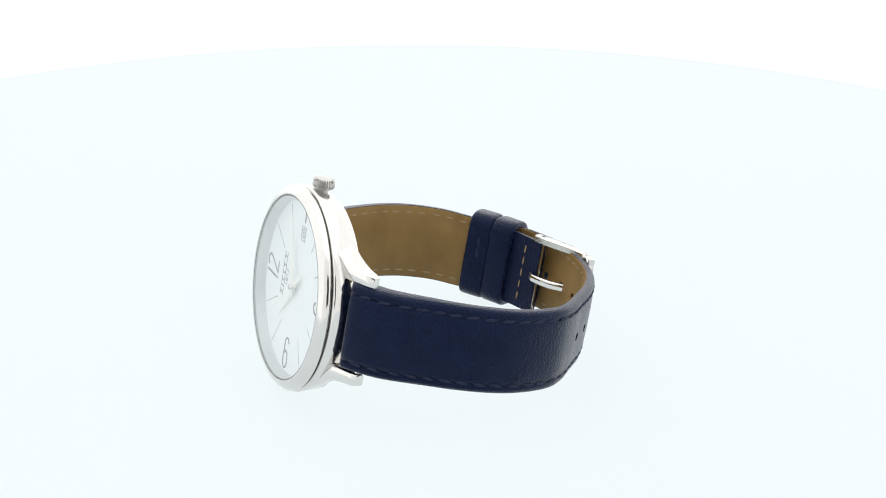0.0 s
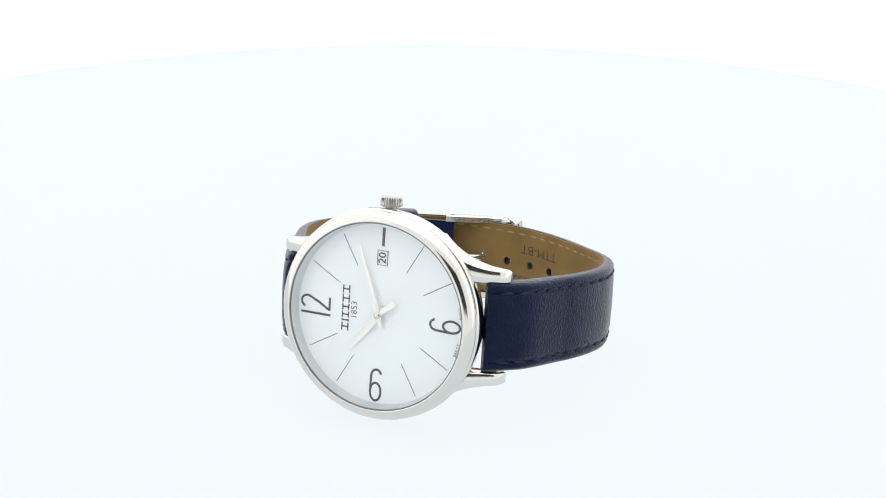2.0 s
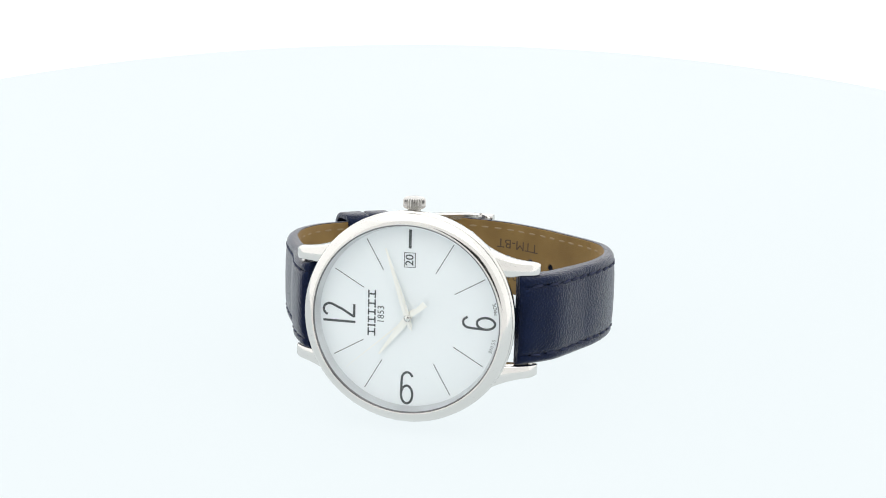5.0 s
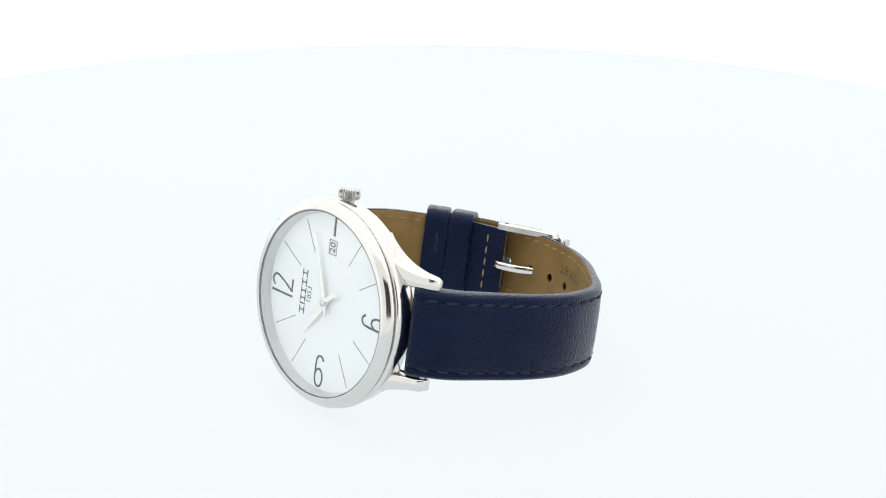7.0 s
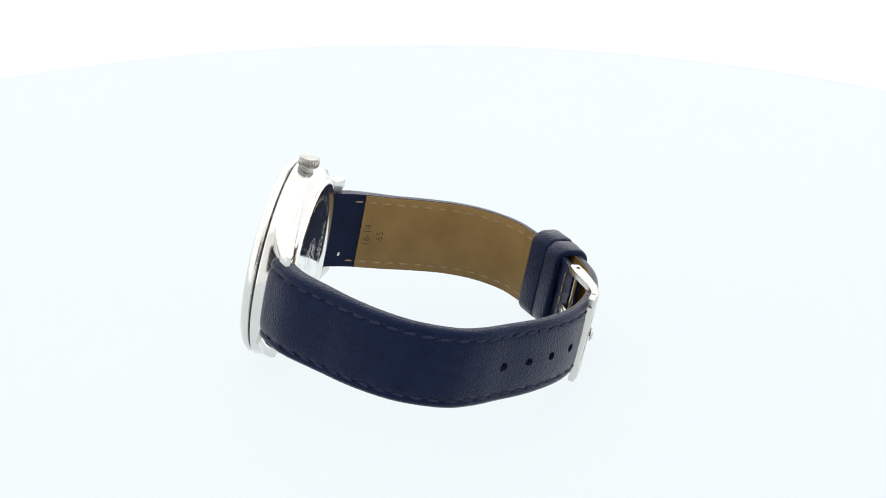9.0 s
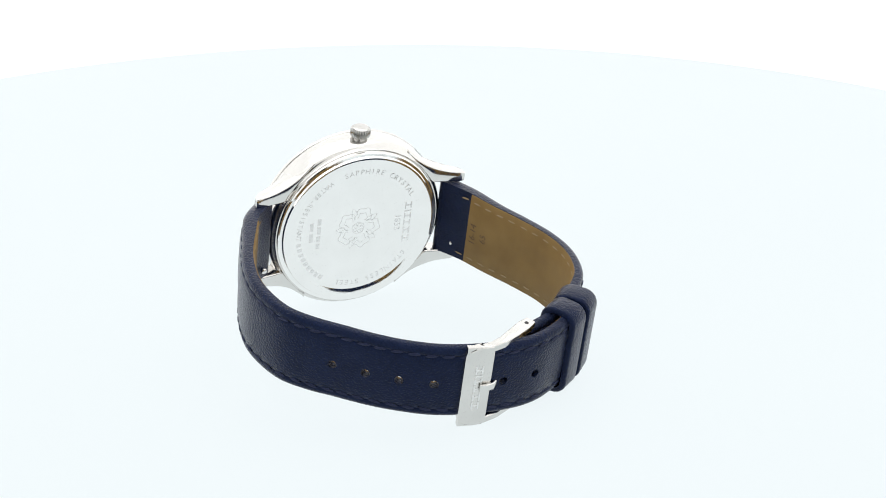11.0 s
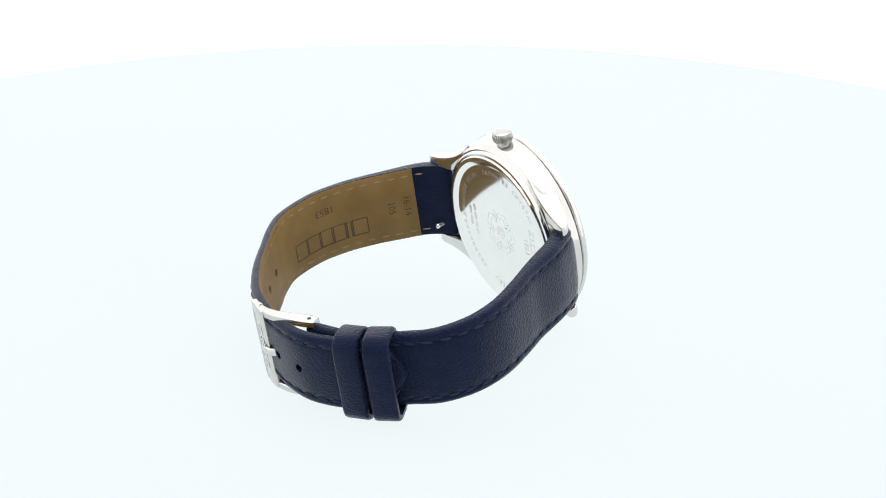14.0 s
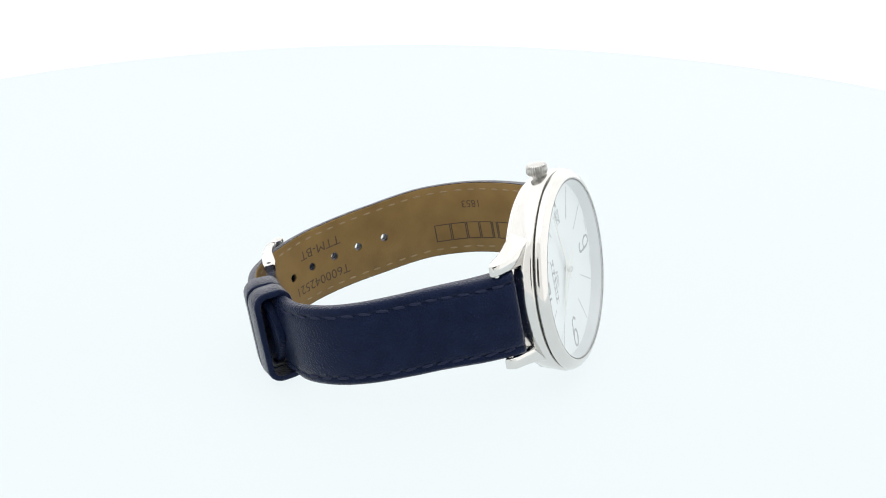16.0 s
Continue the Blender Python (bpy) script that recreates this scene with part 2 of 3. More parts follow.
def build_dial(watch):
    v, f = lathe([(0.01, DIAL_Y), (17.5, DIAL_Y), (17.5, DIAL_Y + 0.6), (0.01, DIAL_Y + 0.6)], 128, closed=False)
    dial = part("dial", v, f, DIAL, watch, "plain white lacquered dial")
    flat = on_dial(DIAL_Y)
    one = [ribbon(s, 0.42, 0.04, on_dial(DIAL_Y, -12.85, -1.72)) for s in digit_strokes("1")]
    two = [ribbon(s, 0.42, 0.04, on_dial(DIAL_Y, -12.9, 0.35)) for s in digit_strokes("2")]
    part("numeral", *joined(one + two), INK, dial, "slim dark grey numeral twelve", 0)
    for cx, cz, turn, what in ((12.87, -0.05, 0, "six"), (-0.05, -13.1, 90, "nine")):
        loop, hook = digit_strokes("6")
        flip = -1 if what == "nine" else 1
        put_at = on_dial(DIAL_Y, cx, cz, turn)
        lay = (lambda u, w, h, p=put_at, k=flip: p(u * k, w * k, h))
        pieces = [ribbon(loop, 0.42, 0.04, lay, True), ribbon(hook, 0.42, 0.045, lay)]
        part("numeral", *joined(pieces), INK, dial, "slim dark grey numeral " + what, 0)
    part("hour_bar", *bar(12.55, -0.25, 15.95, 0.25, flat, 0.08), INK, dial, "thick grey bar at three", 0)
    for hour in (1, 2, 4, 5, 7, 8, 10, 11):
        part("hour_line", *bar(-0.065, 9.6, 0.065, 15.85, on_dial(DIAL_Y, turn=-30 * hour), 0.03), FINE_INK, dial, smooth=0)
    # maker's mark as plain bars, with the year below
    x = -3.95
    for wide in (1.45, 0.45, 1.15, 1.15, 1.5, 1.45):
        part("mark_bar", *joined([bar(x, 6.1, x + wide, 6.36, flat), bar(x, 7.3, x + wide, 7.56, flat), bar(x + wide / 2 - 0.13, 6.1, x + wide / 2 + 0.13, 7.56, flat, 0.02)]), INK, dial, smooth=0)
        x += wide + 0.25
    part("year_print", *letters("1853", 1.75, lambda u, w, h: flat(u + 0.1, w + 5.08, h), 0.95), FINE_INK, dial, smooth=0)

    def around(text, size, r, mid, where, squeeze=1.0, inward=False, gap=1.0):
        pieces = []
        step = size * 0.62 * gap
        for i, ch in enumerate(text):
            off = (i - (len(text) - 1) / 2) * step / r
            a = radians(mid) + (-off if inward else off)
            c, s = math.cos(a), math.sin(a)
            if ch == " ":
                continue

            def lay(u, w, h, c=c, s=s):
                if inward:
                    u, w = -u, -w
                return where(s * (r + w) + c * u, c * (r + w) - s * u, h)
            pieces.append(letters(ch, size, lay, squeeze))
        return joined(pieces)
    part("rim_print", *around("SWISS", 0.9, 15.95, 195, flat, 0.95, True), FINE_INK, dial, smooth=0)
    part("rim_print", *around("MADE", 0.9, 15.95, 170, flat, 0.95, True), FINE_INK, dial, smooth=0)
    # date window
    win = part("date_window", *joined([bar(9.1, -1.0, 11.75, 1.0, flat, 0.02)]), DATE_WHITE, dial, "small white date window", 0)
    frame_pts = [(9.1, -1.0), (11.75, -1.0), (11.75, 1.0), (9.1, 1.0)]
    part("window_frame", *ribbon(frame_pts, 0.16, 0.06, flat, True), FINE_INK, win, smooth=0)
    part("date_print", *letters("20", 2.1, lambda u, w, h: flat(u + 10.42, w, h + 0.01), 1.0, 0.02), INK, win, smooth=0)
    v, f = lathe([(16.42, DIAL_Y), (16.95, -0.58), (17.6, -0.58), (17.6, DIAL_Y)], 128)
    part("inner_ring", v, f, REHAUT, watch, "satin silver ring round the dial")
    return around


def blade(length, tail, wide, y, angle, thick=0.18, ridge=0.12):
    """A lance-shaped hand with a ridge; angle clockwise from twelve."""
    place = on_dial(y, turn=-angle)
    out = [(0, -tail), (wide * 0.35, -tail * 0.7), (wide * 0.5, 0), (wide * 0.5, length * 0.25), (wide * 0.12, length), (-wide * 0.12, length), (-wide * 0.5, length * 0.25), (-wide * 0.5, 0), (-wide * 0.35, -tail * 0.7)]
    lo = [place(u, v, 0) for u, v in out]
    hi = [place(u, v, thick) for u, v in out]
    verts, faces = prism(lo, hi)
    k = len(out)
    faces = faces[2:] + [faces[0]]
    a, b = len(verts), len(verts) + 1
    verts += [place(0, -tail * 0.6, thick + ridge), place(0, length * 0.95, thick + ridge * 0.4)]
    top = list(range(k, 2 * k))
    for i in range(k):
        j = (i + 1) % k
        va, vb = (a if out[i][1] < length * 0.5 else b), (a if out[j][1] < length * 0.5 else b)
        faces.append((top[i], top[j], vb, va) if va != vb else (top[i], top[j], va))
    return verts, faces


def build_hands(watch):
    part("hour_hand", *blade(8.8, 2.2, 1.25, 0.95, 306.5), HAND, watch, "broad champagne silver hour hand", 20)
    part("minute_hand", *blade(13.1, 2.4, 1.05, 0.6, 71.2), HAND, watch, "long champagne silver minute hand", 20)
    place = on_dial(0.3, turn=-318.5)
    weight = [(-0.34, -1.0), (0.34, -1.0), (0.58, -4.3), (-0.58, -4.3)]
    second = part("second_hand", *joined([blade(14.9, 1.6, 0.26, 0.3, 318.5, 0.1, 0.02), prism([place(u, v, 0) for u, v in weight], [place(u, v, 0.12) for u, v in weight])]), HAND, watch, "thin silver seconds hand", 20)
    v, f = lathe([(0.01, -0.05), (0.45, -0.02), (0.6, 0.12), (0.6, 1.3), (0.01, 1.3)], 32, closed=False)
    part("hand_cap", v, f, STEEL, watch)
    return second


def lug_mesh(sx, sz):
    sections = []
    n = 30
    for i in range(n + 1):
        t = i / n
        x = 10.2 + (22.5 - 10.2) * t
        circle = math.sqrt(max(0, 18.75 ** 2 - x * x)) if x < 18.75 else 0
        sweep_z = 10.45 + 4.3 * (1 - t) ** 2.1 + 0.95 * (1 - t) ** 5
        outer = sweep_z
        inner = max(8.15, min(circle - 2.0, 12.5)) if x < 16.2 else 8.15
        yf = 1.32 + 4.75 * t ** 1.6
        yb = 5.9 + 2.1 * t ** 1.2
        if t > 0.9:
            k = (t - 0.9) / 0.1
            yf += 0.55 * k * k
            yb -= 0.35 * k * k
            outer -= 0.35 * k * k
        r = 0.32
        ring = [(outer, yf + r), (outer - 0.1, yf + 0.1), (outer - r, yf), (inner + r, yf), (inner + 0.1, yf + 0.1), (inner, yf + r),
                (inner, yb - r), (inner + 0.1, yb - 0.1), (inner + r, yb), (outer - r, yb), (outer - 0.1, yb - 0.1), (outer, yb - r)]
        sections.append([(sx * x, y, sz * z + Z0) for z, y in ring])
    return sweep(sections)


def build_case(watch, around):
    prof = [(16.6, 1.4), (18.6, 1.2), (18.88, 1.24), (19.16, 1.4), (19.28, 1.7), (18.75, 4.9), (18.5, 5.5), (18.1, 5.95), (17.7, 6.2), (17.6, 6.5), (16.0, 6.5)]
    v, f = lathe(prof, 160)
    case = part("case", v, f, STEEL, watch, "polished round steel watch case")
    for sx in (1, -1):
        for sz in (1, -1):
            part("lug", *lug_mesh(sx, sz), STEEL, case, smooth=50)
    # shade of the gap between bezel and case, put in as a near-black ring
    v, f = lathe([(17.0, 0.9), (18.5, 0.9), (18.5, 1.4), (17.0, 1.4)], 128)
    part("groove_shade", v, f, NEAR_BLACK, case, "near-black ring for the shade in the groove under the bezel")
    prof = [(17.08, -0.75), (17.15, -0.95), (17.35, -1.0), (17.65, -0.93), (18.35, -0.55), (18.85, 0.0), (19.08, 0.4), (19.04, 0.75), (18.85, 0.95), (17.2, 0.95), (17.08, 0.0)]
    v, f = lathe(prof, 160)
    part("bezel", v, f, STEEL, watch, "polished steel bezel", 50)
    v, f = lathe([(0.01, -0.93), (16.75, -0.93), (16.9, -0.93), (17.05, -0.78)], 128, closed=False)
    glass = part("crystal", v, f, CRYSTAL, watch, "flat clear crystal", 10)
    glass.visible_shadow = False
    # thin grey ring imitates the shaded line where crystal meets bezel
    v, f = lathe([(16.93, -0.86), (17.04, -0.96), (17.1, -0.96), (17.1, -0.6), (16.93, -0.6)], 128)
    part("crystal_edge_shade", v, f, mat("grey_edge_shade", (0.16, 0.16, 0.165), 0.4), watch)
    # case back with its engraving
    prof = [(0.01, 7.0), (14.2, 7.0), (14.5, 7.02), (15.5, 7.5), (15.75, 7.56), (16.05, 7.56), (16.3, 7.5), (16.5, 7.15), (17.0, 7.05), (17.25, 6.9), (17.35, 6.5), (17.3, 6.2), (0.01, 6.2)]
    v, f = lathe(prof, 160, closed=False)
    back = part("case_back", v, f, BACK_STEEL, watch, "polished engraved steel case back", 14)

    def behind(u, w, h):
        return (-w, 7.0 + h * 0.6, -u + Z0)
    part("engraving", *around("SAPPHIRE CRYSTAL", 1.6, 12.9, -68, behind, 1.0, False, 1.15), ETCH, back, smooth=0)
    part("engraving", *around("STAINLESS STEEL", 1.6, 12.9, 71, behind, 1.0, False, 1.15), ETCH, back, smooth=0)
    part("engraving", *around("WATER-RESISTANT", 1.5, 12.9, -153, behind, 1.0, True, 1.05), ETCH, back, smooth=0)
    for i in range(9):
        a = radians(-190 - 5.6 * i)
        c, s = math.cos(a), math.sin(a)
        part("engraved_bar", *bar(-0.4, -0.5, 0.4, 0.5, lambda u, w, h, c=c, s=s: behind(s * (12.9 + w) + c * u, c * (12.9 + w) - s * u, h * 0.7)), ETCH, back, smooth=0)
    x = -4.6
    for wide in (1.6, 0.45, 1.3, 1.3, 1.7, 1.6):
        part("engraved_bar", *joined([bar(x, 10.0, x + wide, 10.35, behind), bar(x, 11.25, x + wide, 11.6, behind), bar(x + wide / 2 - 0.18, 10.0, x + wide / 2 + 0.18, 11.6, behind, 0.02)]), ETCH, back, smooth=0)
        x += wide + 0.3
    part("engraving", *letters("1853", 1.9, lambda u, w, h: behind(u, w + 8.6, h)), ETCH, back, smooth=0)
    for row, spans in ((-8.6, ((-3.4, -1.9), (-1.5, 0.2), (0.6, 2.0), (2.4, 3.6))), (-10.2, ((-2.6, -0.6), (-0.2, 1.9)))):
        for u0, u1 in spans:
            part("engraved_bar", *bar(u0, row - 0.4, u1, row + 0.4, behind), ETCH, back, smooth=0)
    pieces = []
    for k in range(5):
        a = radians(90 + 72 * k)
        for r0, size in ((2.9, 1.75), (2.6, 0.95)):
            petal = [(math.cos(a) * r0 + size * (1 + 0.12 * math.cos(5 * b)) * math.cos(b), math.sin(a) * r0 + size * (1 + 0.12 * math.cos(5 * b)) * math.sin(b)) for b in np.linspace(a - 2.3, a + 2.3, 26)]
            pieces.append(ribbon(petal, 0.16, 0.02, behind))
        b = a + radians(36)
        leaf = [(math.cos(b + d) * r, math.sin(b + d) * r) for d, r in ((-0.22, 3.1), (-0.12, 4.0), (0, 4.9), (0.12, 4.0), (0.22, 3.1))]
        pieces.append(ribbon(leaf, 0.16, 0.02, behind))
        pieces.append(ribbon(arc(math.cos(a) * 0.75, math.sin(a) * 0.75, 0.38, 0.38, 0, 360, 10)[:-1], 0.14, 0.02, behind, True))
    pieces.append(ribbon(arc(0, 0, 1.3, 1.3, 0, 360, 28)[:-1], 0.14, 0.02, behind, True))
    part("engraved_flower", *joined(pieces), ETCH, back, "flower emblem etched in outline", 0)
    # crown with fluted edge
    verts, n, m = [], 24 * 6, 0
    rows = [(18.6, 1.0, 0), (18.95, 1.2, 0), (19.05, 1.25, 0), (19.08, 1.6, 0), (19.2, 1.85, 0.7), (19.45, 2.02, 1), (20.55, 2.02, 1), (20.85, 1.85, 0.7), (21.02, 1.6, 0), (21.12, 1.3, 0), (21.2, 0.7, 0), (21.22, 0.02, 0)]
    faces = []
    for z, r, flute in rows:
        for i in range(n):
            a = 2 * math.pi * i / n
            q = r - 0.42 * flute * (0.5 + 0.5 * math.cos(24 * a))
            verts.append((q * math.cos(a), 3.7 + q * math.sin(a), z + Z0 + (0.3 if z > 18.7 else 0)))
    for s in range(len(rows) - 1):
        faces += [(s * n + i, s * n + (i + 1) % n, (s + 1) * n + (i + 1) % n, (s + 1) * n + i) for i in range(n)]
    part("crown", verts, faces, CROWN_STEEL, watch, "fluted polished steel crown", 35)


# ---- strap ----
class Path:
    """A smooth line through (x, y) points; n is its outward side."""

    def __init__(self, points, outward):
        p = [Vector((x, y)) for x, y in points]
        p = [2 * p[0] - p[1]] + p + [2 * p[-1] - p[-2]]
        raw = []
        for i in range(1, len(p) - 2):
            for k in range(24):
                t = k / 24
                raw.append(0.5 * (2 * p[i] + (p[i + 1] - p[i - 1]) * t + (2 * p[i - 1] - 5 * p[i] + 4 * p[i + 1] - p[i + 2]) * t * t
                                  + (3 * p[i] - p[i - 1] - 3 * p[i + 1] + p[i + 2]) * t ** 3))
        raw.append(p[-2])
        self.p, self.s, self.out, self.dz = raw, [0.0], outward, (0.3 if outward > 0 else -0.1)
        for a, b in zip(raw, raw[1:]):
            self.s.append(self.s[-1] + (b - a).length)
        self.length = self.s[-1]

    def at(self, s):
        xs, ys = [q.x for q in self.p], [q.y for q in self.p]

        def point(w):
            w = min(max(w, 0), self.length)
            return Vector((float(np.interp(w, self.s, xs)), float(np.interp(w, self.s, ys))))
        t = (point(s + 0.8) - point(s - 0.8)).normalized()
        return point(s), t, Vector((t.y, -t.x)) * self.out

    def near(self, x, y):
        return self.s[min(range(len(self.p)), key=lambda i: (self.p[i] - Vector((x, y))).length)]

    def place(self, s, z, h):
        c, _, n = self.at(s)
        q = c + n * h
        return (q.x, q.y, z + self.drop(q.y))

    def drop(self, y):
        """The strap sinks a little towards the buckle."""
        return self.dz - 0.011 * y


SIX = Path([(17.8, 6.0), (19.8, 7.7), (22.8, 10.6), (25.3, 15.4), (28.1, 21.6), (29.7, 27.5), (30.0, 33.1), (28.3, 39.9), (25.0, 44.3), (20.9,
            48.0), (16.2, 52.1), (11.8, 55.2), (6.7, 57.9), (1.2, 59.5), (-5.0, 60.3), (-11.1, 60.0), (-15.7, 58.4), (-20.0, 55.7), (-23.8,
            52.1), (-27.1, 47.9)], 1)
TWELVE = Path([(-17.5, 5.8), (-19.3, 8.3), (-21.6, 11.9), (-24.2, 17.5), (-27.4, 23.7), (-30.1, 30.2), (-30.9, 36.5), (-29.4, 42.6), (-26.0,
               46.9), (-23.0, 50.1), (-18.5, 53.4), (-13.3, 55.6), (-10.4, 56.8)], -1)


def half_width(path, s):
    return 8.15 - 0.65 * min(1, s / 60)


def thickness(path, s):
    base = 4.0 - 1.3 * min(1, max(0, s - 3) / 13) - 0.7 * min(1, max(0, (s - 12) / 36))
    return base


SECTION = [(-1, 0.05), (-1.0, 0.42), (-0.985, 0.62), (-0.955, 0.76), (-0.90, 0.87), (-0.82, 0.88), (-0.775, 0.79), (-0.735, 0.89), (-0.65, 0.94), (-0.45, 0.98), (0, 1.0)]
SECTION += [(-a, b) for a, b in SECTION[-2::-1]]


def carved(ob, cutters):
    """Punch the cutters' holes through a mesh and leave plain geometry."""
    tool = new("punch", mesh("punch", *cutters, NEAR_BLACK, 0))
    tool.matrix_world = Matrix()
    old_parent, basis = ob.parent, ob.matrix_basis.copy()
    ob.parent, ob.matrix_basis = None, Matrix()
    mod = ob.modifiers.new("holes", "BOOLEAN")
    mod.operation, mod.object, mod.solver = "DIFFERENCE", tool, "EXACT"
    bpy.context.view_layer.update()
    me = bpy.data.meshes.new_from_object(ob.evaluated_get(bpy.context.evaluated_depsgraph_get()))
    ob.modifiers.clear()
    ob.data = me
    me.set_sharp_from_angle(angle=radians(50))
    bpy.data.objects.remove(tool)
    ob.parent, ob.matrix_basis = old_parent, basis


def capsule(length, rad, flat=0.7):
    sections = []
    for t in (-1, -0.9, -0.6, 0, 0.6, 0.9, 1):
        r = rad * max(0.12, math.sqrt(1 - t * t * 0.97))
        sections.append([(t * length / 2, r * math.cos(a), r * flat * math.sin(a)) for a in np.linspace(0, 2 * math.pi, 7)[:-1]])
    return sweep(sections)


STITCH_OUT = mesh("stitch", *capsule(2.25, 0.33), BLUE_THREAD, 60)
STITCH_IN = mesh("stitch", *capsule(1.65, 0.2, 0.6), TAN_THREAD, 60)
rnd = random.Random(4)


def stitch(data, parent, path, s, z, h, lean):
    c, t, n = path.at(s)
    q = c + n * h
    ob = new("stitch", data)
    ob.parent = parent
    x = Vector((t.x, t.y, lean)).normalized()
    up = Vector((n.x, n.y, 0))
    y = up.cross(x).normalized()
    m = Matrix((x, y, up)).transposed().to_4x4()
    ob.matrix_basis = Matrix.Translation(Vector((q.x, q.y, z + path.drop(q.y))) * MM) @ m
    return ob


def build_strap(watch, path, label, lining_from, lining_to, holes, tip):
    end = path.length
    n = int(end / 0.75)
    rows = []
    for s in [0.0, 0.08, 0.25, 0.5] + [end * i / n for i in range(1, n + 1)]:
        w, th = half_width(path, s), thickness(path, s)
        if tip and s > end - 7:      # pointed tongue end
            k = (s - (end - 7)) / 7
            w *= max(0.06, (1 - k ** 1.8) ** 0.75)
        lo, hi = 0.0, 1.0
        if s < th / 2:               # rolled round the spring bar
            bow = max(0.12, 1 - (1 - 2 * s / th) ** 3.4) ** 0.4
            lo, hi = 0.5 - 0.5 * bow, 0.5 + 0.5 * bow
        rows.append([path.place(s, a * w, (lo + (hi - lo) * b) * th) for a, b in SECTION])
    strap = part("strap", *sweep(rows), NAVY, watch, label, 50)
    # lining, a thin skin on the inside
    rows = []
    n = int((lining_to - lining_from) / 0.75)
    for i in range(n + 1):
        s = lining_from + (lining_to - lining_from) * i / n
        w = half_width(path, s) - 0.12
        if tip and s > end - 7:
            w = max(0.3, half_width(path, s) * max(0.06, max(0, 1 - ((s - end + 7) / 7) ** 1.8) ** 0.75) - 0.3)
        rows.append([path.place(s, z, h) for z, h in ((-w, 0.3), (-w, 0.02), (-w + 0.1, -0.1), (-w * 0.3, -0.14), (w * 0.3, -0.14), (w - 0.1, -0.1), (w, 0.02), (w, 0.3))])
    lining = part("lining", *sweep(rows), TAN, strap, "tan leather lining", 50)
    if holes:
        tools = []
        for s in holes:
            c, t, nn = path.at(s)
            loops = []
            for h in (-1.5, 4.0):
                q = c + nn * h
                loops.append([(q.x + t.x * 0.85 * math.cos(a), q.y + t.y * 0.85 * math.cos(a), path.drop(q.y) - 0.1 + 0.85 * math.sin(a)) for a in np.linspace(0, 2 * math.pi, 21)[:-1]])
            tools.append(prism(*loops))
        carved(strap, joined(tools))
        carved(lining, joined(tools))
    pitch = 2.95
    s = 3.3
    while s < end - (4.0 if tip else 5.0):
        w, th = half_width(path, s), thickness(path, s)
        for side in (-1, 1):
            stitch(STITCH_OUT, strap, path, s + rnd.uniform(-0.1, 0.1), side * w * 0.775, th * 0.82 + 0.14, 0.10 * side + rnd.uniform(-0.04, 0.04))
            if s > lining_from - 3.2 and s < lining_to - 1:
                stitch(STITCH_IN, strap, path, s + 0.6 + rnd.uniform(-0.1, 0.1), side * w * 0.81, -0.13 if s + 0.4 > lining_from else -0.05, rnd.uniform(-0.05, 0.05))
        s += pitch
    return strap


def text_inside(strap, path, s, z, text, size, mode, thick_label="stamped lettering", squeeze=1.0):
    """Stamped lettering on the lining; mode says how it is turned."""
    def lay(u, w, h):
        if mode == "lug_up_six":
            return path.place(s - w, z - u, -0.155)
        if mode == "lug_up_twelve":
            return path.place(s - w, z + u, -0.155)
        return path.place(s + u, z - w, -0.155)
    part("stamp", *letters(text, size, lay, squeeze), STAMP, strap, thick_label, 0)


def build_straps(watch):
    six_holes = [SIX.near(21.3, 47.3), SIX.near(16.6, 51.6), SIX.near(12.0, 55.0), SIX.near(6.6, 57.8), SIX.near(0.9, 59.5), SIX.near(-5.3, 60.3), SIX.near(-11.6, 59.9)]
    six = build_strap(watch, SIX, "navy leather strap half with punched holes and tan lining", 8.2, SIX.length - 1.0, six_holes, True)
    twelve = build_strap(watch, TWELVE, "short navy leather strap half holding the buckle", 8.2, TWELVE.near(-22.0, 49.1), [], False)
    text_inside(six, SIX, SIX.near(25.3, 13.1), -0.2, "16-14", 2.1, "lug_up_six")
    text_inside(six, SIX, SIX.near(26.9, 16.2), -0.2, "105", 2.1, "lug_up_six")
    text_inside(twelve, TWELVE, TWELVE.near(-22.7, 13.9), -0.6, "16-14", 2.1, "lug_up_twelve")
    text_inside(twelve, TWELVE, TWELVE.near(-23.5, 16.6), -0.6, "65", 2.1, "lug_up_twelve")
    text_inside(six, SIX, SIX.near(30.3, 30.2), 3.3, "1853", 2.3, "along")
    s0 = SIX.near(8.4, 55.6)
    text_inside(six, SIX, s0, 3.2, "TTM-BT", 2.7, "along", squeeze=1.15)
    text_inside(six, SIX, s0 + 1.2, -3.5, "T600042521", 2.7, "along", squeeze=1.1)
    # maker's mark stamped as outlined bars
    s = SIX.near(28.8, 21.3)
    for wide in (3.2, 1.0, 2.7, 2.7, 3.1, 3.2):
        lay = (lambda u, w, h: SIX.place(u, -w, -0.14 - h * 0.5))
        pts = [(s, 0.9), (s + wide, 0.9), (s + wide, 4.5), (s, 4.5)]
        part("stamp", *ribbon(pts, 0.32, 0.05, lay, True), STAMP, six, "stamped outline bar", 0)
        s += wide + 0.35
    # row of tan stitches across the folded end
    a = TWELVE.near(-13.2, 53.7)
    for k in range(5):
        ob = stitch(STITCH_IN, twelve, TWELVE, a, -5.0 + 2.5 * k, -0.1, 0)
        ob.matrix_basis = ob.matrix_basis @ pose(0, 0, 0, 0, 0, 90)
    return six, twelve


